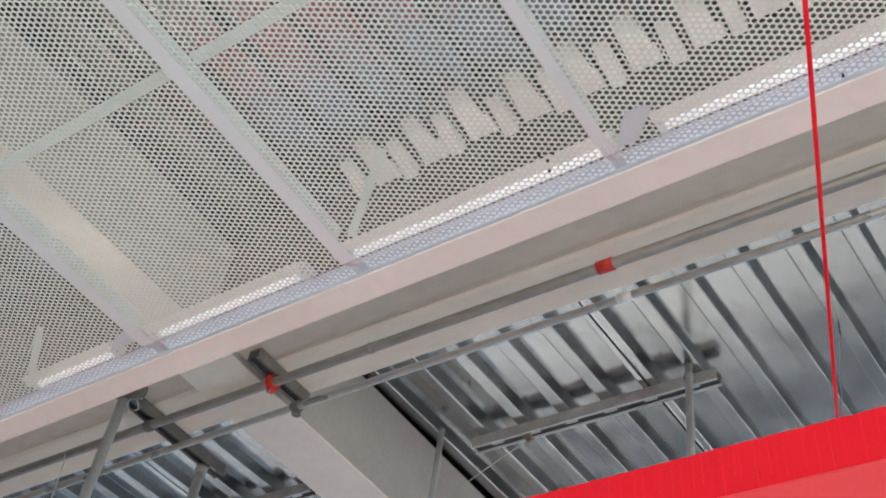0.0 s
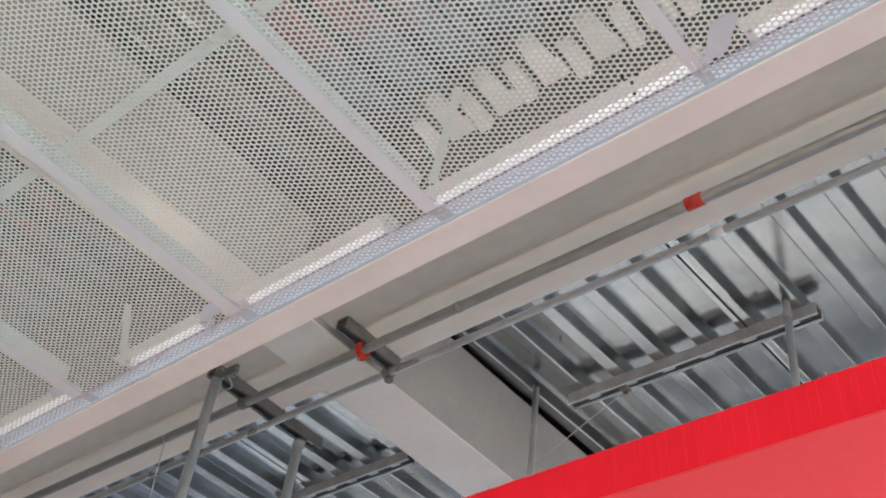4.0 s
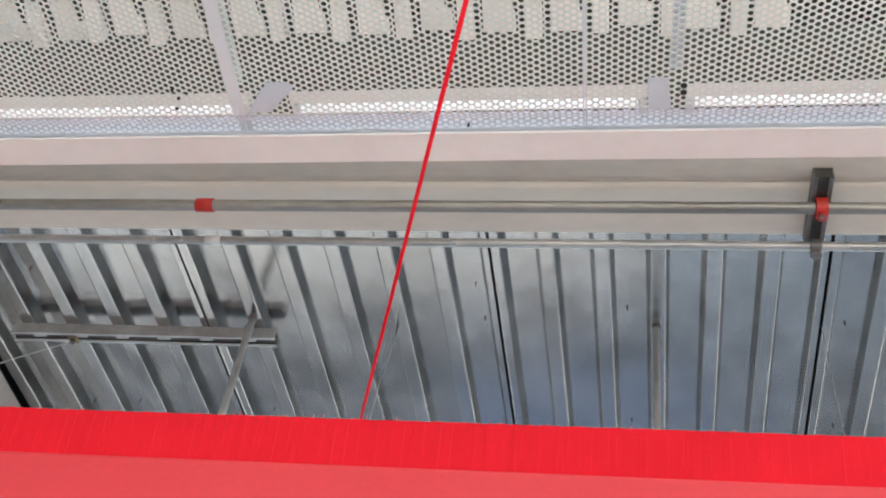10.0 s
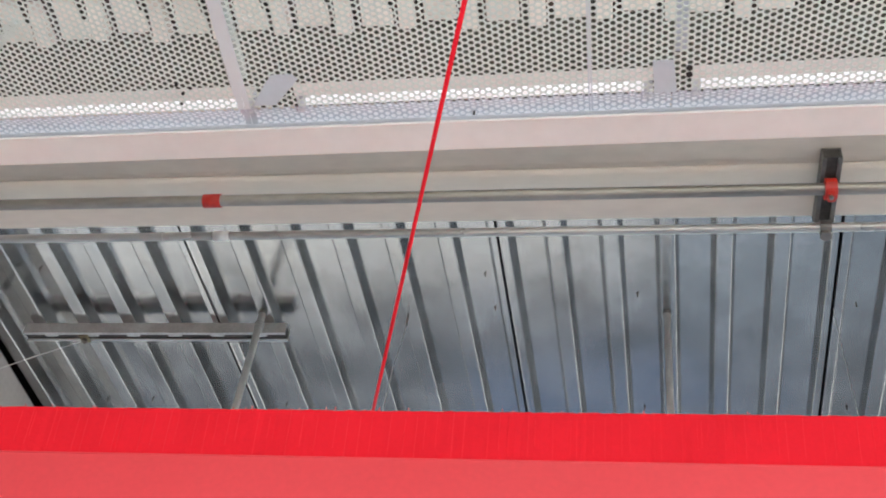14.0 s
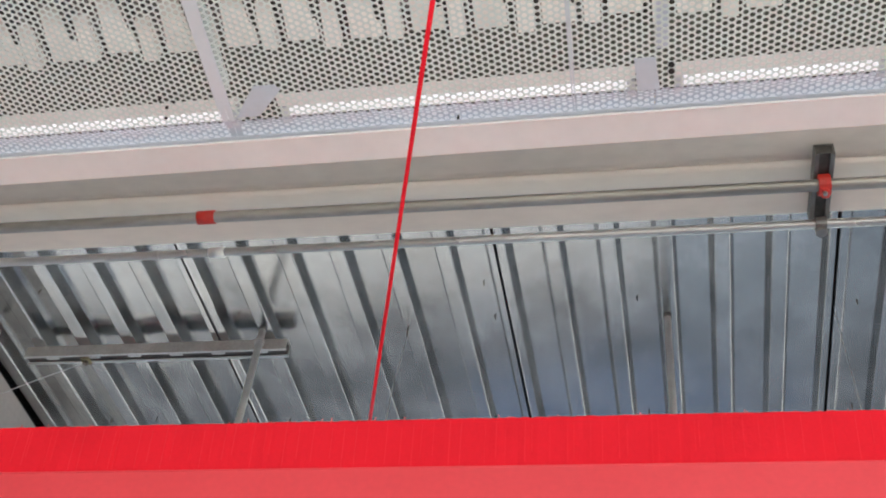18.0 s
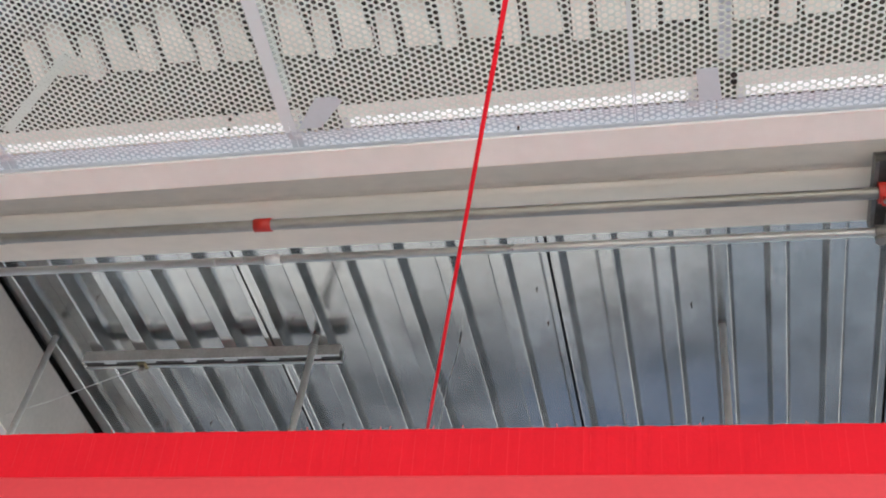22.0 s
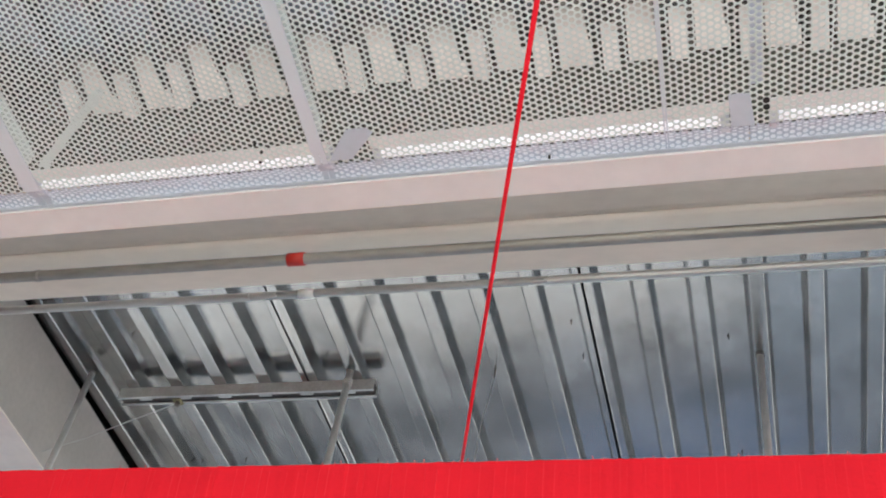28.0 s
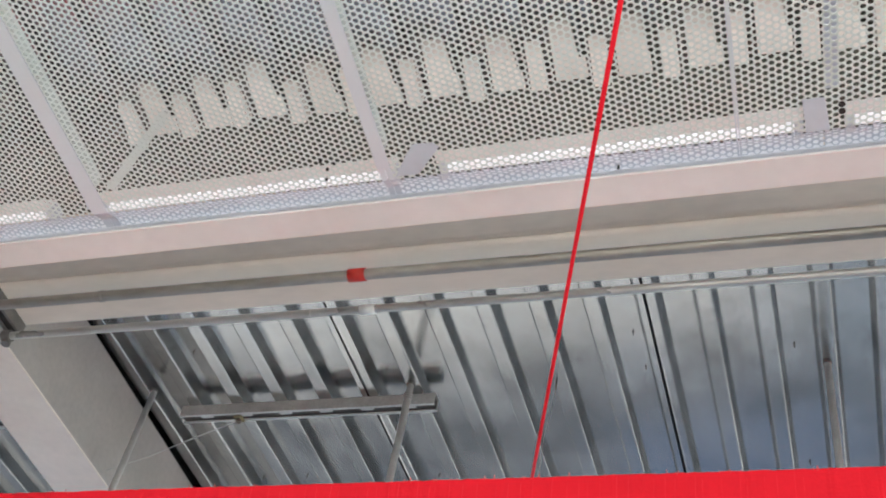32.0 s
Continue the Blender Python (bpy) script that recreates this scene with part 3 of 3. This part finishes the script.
for x in (-1.998, 0.426):
    st = thing("strut_bracket", "short dark steel strut under the beam with a red pipe clamp", "bracket", "strut brackets", at=(x, 1.72, 3.54))
    y0 = 1.622 if x < 0 else 1.641
    part("channel", channel(x, y0, 1.842, 3.531, BAND), strut_dark, st)
    part("inner_face", box(x - 0.0175, x + 0.0175, y0 + 0.003, 1.838, 3.540, BAND - 0.003), channel_shade, st, "dark box put in for the shade inside the channel")
    hw = 0.0075 if x < 0 else 0.0125
    bm = rod([(x - hw, 1.713, 3.516), (x + hw, 1.713, 3.516)], 0.0238, 20)
    box(x - 0.008, x + 0.008, 1.702, 1.724, 3.484, 3.50, 0.003, bm)
    clamp = part("pipe_clamp", bm, red_paint, st, "red painted pipe clamp")
    part("bolt", rod([(x - 0.002, 1.707, 3.486), (x - 0.002, 1.707, 3.478)], 0.005, 6), pipe_steel, clamp, "grey bolt")
    bm = rod([(x - 0.012, 1.822, 3.510), (x + 0.012, 1.822, 3.510)], 0.0165, 14)
    rod([(x, 1.828, 3.494), (x, 1.828, 3.486)], 0.013, 12, bm)
    part("conduit_clamp", bm, strut_dark, st, "dark steel conduit clamp")

st = thing("strut_bracket", "dark steel strut reaching out past the beam, holding two poles", "bracket", "strut brackets", at=(-2.475, 1.78, 3.54))
part("channel", channel(-2.475, 1.575, 2.02, 3.531, BAND), strut_dark, st)
part("inner_face", box(-2.4925, -2.4575, 1.578, 2.016, 3.540, BAND - 0.003), channel_shade, st, "dark box put in for the shade inside the channel")
part("clamp", rod([(-2.487, 1.713, 3.516), (-2.463, 1.713, 3.516)], 0.018, 12), strut_dark, st)
part("lug", box(-2.440, -2.385, 1.590, 1.604, 3.518, 3.548, 0.003), strut_dark, st, "bent steel lug")
part("cable_tie", rod([(-2.455, 1.590, 3.556), (-2.440, 1.602, 3.538), (-2.437, 1.622, 3.522), (-2.452, 1.640, 3.520), (-2.470, 1.648, 3.526), (-2.492, 1.650, 3.534)], 0.0028, 6), wire_grey, st, "pale tie looped round the strut")
part("wire_wrap", rod([(-2.475 + 0.032 * math.cos(a), 1.62 + 0.02 * math.sin(2 * a), 3.54 + 0.024 * math.sin(a)) for a in [k * 0.35 for k in range(19)]], 0.0025, 6), wire_grey, st, "loop of grey wire")

# ---- struts under the deck ----
for x0, x1, y in ((-1.92, -1.052, 2.577), (-3.3, -2.60, 2.555)):
    st = thing("strut_channel", "long galvanised strut channel fixed under the roof deck", "strut", "deck struts", at=((x0 + x1) / 2, y, RIB))
    part("channel", channel_x(y, x0, x1, RIB - 0.041, RIB), strut_galv, st)
    part("inner_face", box(x0 + 0.004, x1 - 0.004, y - 0.0175, y + 0.0175, RIB - 0.034, RIB - 0.004), channel_shade, st, "dark box put in for the shade inside the channel")
    for k in range(6):
        xb = x0 + 0.09 + k * (x1 - x0 - 0.12) / 5.4
        # pale lozenge plates put in for light that comes through the slots
        slot = [(xb + u * 0.017 + 0.006 * math.cos(a) * u, y + 0.006 * math.sin(a)) for u, span in ((1, (-90, -45, 0, 45, 90)), (-1, (90, 45, 0, -45, -90))) for a in [radians(d) for d in span]]
        part("slot", prism(slot, "z", RIB - 0.0346, RIB - 0.0335), strut_galv, st, "pale plate standing in for light through a slot")
nut = thing("wire_anchor", "rusty nut and plate with a thin wire tied round it", "anchor", at=(-1.715, 2.582, RIB - 0.05))
plate = part("plate", box(-1.730, -1.700, 2.566, 2.598, RIB - 0.047, RIB - 0.041, 0.002), anchor_ochre, nut)
part("nut", rod([(-1.715, 2.582, RIB - 0.058), (-1.715, 2.582, RIB - 0.046)], 0.009, 6), rust, plate)

# ---- hanging rods ----
for x, y, z, r, length, m, lab in ((-1.120, 2.510, RIB, 0.011, 1.6, galv_dull, "grey steel rod hanging from the deck beside a strut"), (0.099, 2.516, RIB, 0.011, 1.6, galv_dull, "grey steel rod hanging from the roof deck"),
                                   (-1.989, 2.473, RIB, 0.010, 1.6, galv_dull, "grey steel rod hanging beside the concrete beam"),
                                   (-2.472, 1.595, 3.531, 0.015, 2.2, pole_grey, "grey painted pole hanging from a strut bracket"), (-2.485, 1.953, 3.531, 0.015, 2.2, pole_grey, "grey painted pole hanging below the deck")):
    hr = thing("hanging_rod", lab, "rod", "hanging rods", at=(x, y, z))
    bar = part("rod", rod([(x, y, z), (x, y, z - length)], r, 12), m, hr, "", True)
    part("cap", rod([(x, y, z - 0.006), (x, y, z)], r + 0.002, 12), strut_dark, bar, "dark cap ring", True)

# ---- red cord ----
cord = single("red_cord", rod([(-0.448, 1.575, 2.8038), (-0.102, 0.420, 2.408)], 0.0027, 8, taper=0.0023), red_cloth, "thin red cord standing up from behind the red partition", "cord", smooth=True)

# ---- screws and wires on the deck ----
for x, y in ((-0.634, 2.433), (-0.407, 2.534), (-0.423, 2.385), (0.015, 2.475), (0.63, 2.523), (-1.197, 2.477), (0.823, 2.588), (0.034, 3.012), (-1.812, 3.002), (-1.644, 2.996), (-1.169, 3.02), (-0.631, 3.021), (-1.807, 2.347), (0.659, 3.003)):
    sc = thing("deck_screw", "dark screw point sticking down through the steel deck", "screw", "deck screws", at=(x, y, FLAT))
    shank = part("shank", rod([(x, y, FLAT + 0.004), (x + 0.001, y + 0.003, FLAT - 0.013)], 0.0022, 6, taper=0.0014), rust, sc)
    part("collar", rod([(x, y, FLAT + 0.003), (x, y, FLAT - 0.0015)], 0.0034, 8), rust, shank)
tie = thing("tie_wire", "thin grey wire with a rusty end hanging from a deck rib", "wire", at=(-0.672, 2.542, RIB))
part("wire", rod([(-0.672, 2.542, RIB), (-0.676, 2.540, 3.80), (-0.688, 2.53, 3.68), (-0.700, 2.52, 3.3)], 0.0012, 6), wire_grey, tie)
part("hook", rod([(-0.672, 2.542, RIB + 0.002), (-0.672, 2.542, RIB - 0.022)], 0.003, 6), rust, tie)
tie = thing("tie_wire", "thin pale wire running from the rusty anchor to the concrete beam", "wire", at=(-1.724, 2.585, RIB - 0.05))
part("wire", rod([(-1.724, 2.585, RIB - 0.052), (-1.85, 2.555, 3.735), (-1.95, 2.53, 3.655), (-2.054, 2.49, 3.575)], 0.0018, 6), wire_grey, tie)
tie = thing("tie_wire", "thin grey wire hanging from the seam of the deck", "wire", at=(0.56, 2.5, RIB))
part("wire", rod([(0.56, 2.5, RIB), (0.564, 2.5, 3.78), (0.578, 2.5, 3.5), (0.582, 2.5, 3.2)], 0.001, 6), wire_grey, tie)

part("joint_ring", rod([(-1.664, 1.713, 3.516), (-1.652, 1.713, 3.516)], 0.0152, 14), pipe_steel, pipe, "", True)
part("joint_ring", rod([(-1.126, 1.822, 3.510), (-1.119, 1.822, 3.510)], 0.0118, 12), conduit_steel, conduit, "", True)
part("cable_tie", rod([(-0.845, 1.822, 3.522), (-0.839, 1.810, 3.514), (-0.827, 1.811, 3.502), (-0.817, 1.822, 3.498)], 0.0015, 6), strut_dark, conduit, "thin dark tie")
string_ob = thing("hanging_string", "thin pale string hanging from the steel pipe", "string", at=(-2.83, 1.713, 3.50))
part("strand", rod([(-2.83, 1.713, 3.531), (-2.83, 1.698, 3.516), (-2.83, 1.711, 3.49), (-2.808, 1.713, 3.223), (-2.808 + 0.012, 1.713, 2.5)], 0.0022, 6), wire_grey, string_ob)
strap = single("hanger_strap", askew(box(0.066, 0.082, 0.70, 0.905, SHEET + 0.016, SHEET + 0.019)), lip_white, "bluish white metal strap lying above the perforated sheet", "strap")
# black discs put in for the dark of a few open holes
for x, y in ((0.086, 0.920), (0.086, 0.931), (-0.640, 0.918), (-0.634, 0.933), (-0.620, 0.924), (-0.641, 0.951)):
    single("dark_plug", rod([(x, y, SHEET - 0.0015), (x, y, SHEET + 0.004)], 0.0046 if x > 0 else 0.0024, 10), gap_black, "black disc standing in for a dark hole in the perforated sheet", "plug", "dark plugs")
wrap = thing("tie_wrap", "pale plastic ties wrapped round the top of a grey pole", "cable tie", at=(-2.485, 1.953, 3.52))
for k in range(3):
    part("loop", rod([(-2.485 + 0.0175 * math.cos(a), 1.953 + 0.0175 * math.sin(a), 3.522 - 0.008 * k + 0.003 * math.sin(a)) for a in [j * 0.42 for j in range(16)]], 0.0022, 6), wire_grey, wrap)
part("tail", rod([(-2.468, 1.955, 3.516), (-2.452, 1.960, 3.522), (-2.440, 1.972, 3.512)], 0.0018, 6), wire_grey, wrap)
# small dark specks on the folded edge
for x, y in ((0.101, 1.010), (0.069, 1.009), (-0.215, 0.995)):
    z = SHEET + 0.0128
    single("lip_rivet", rod([(x, y, z - 0.003), (x, y, z + 0.003)], 0.0019, 8), gap_black, "small dark speck on the folded edge of the perforated ceiling", "rivet", "lip rivets")
wrap = thing("tie_wrap", "pale wire wound round a grey rod where it passes a strut", "cable tie", at=(-1.120, 2.51, 3.83))
for k in range(3):
    part("loop", rod([(-1.120 + 0.0135 * math.cos(a), 2.51 + 0.0135 * math.sin(a), 3.838 - 0.009 * k + 0.002 * math.sin(a)) for a in [j * 0.42 for j in range(16)]], 0.0017, 6), wire_grey, wrap)
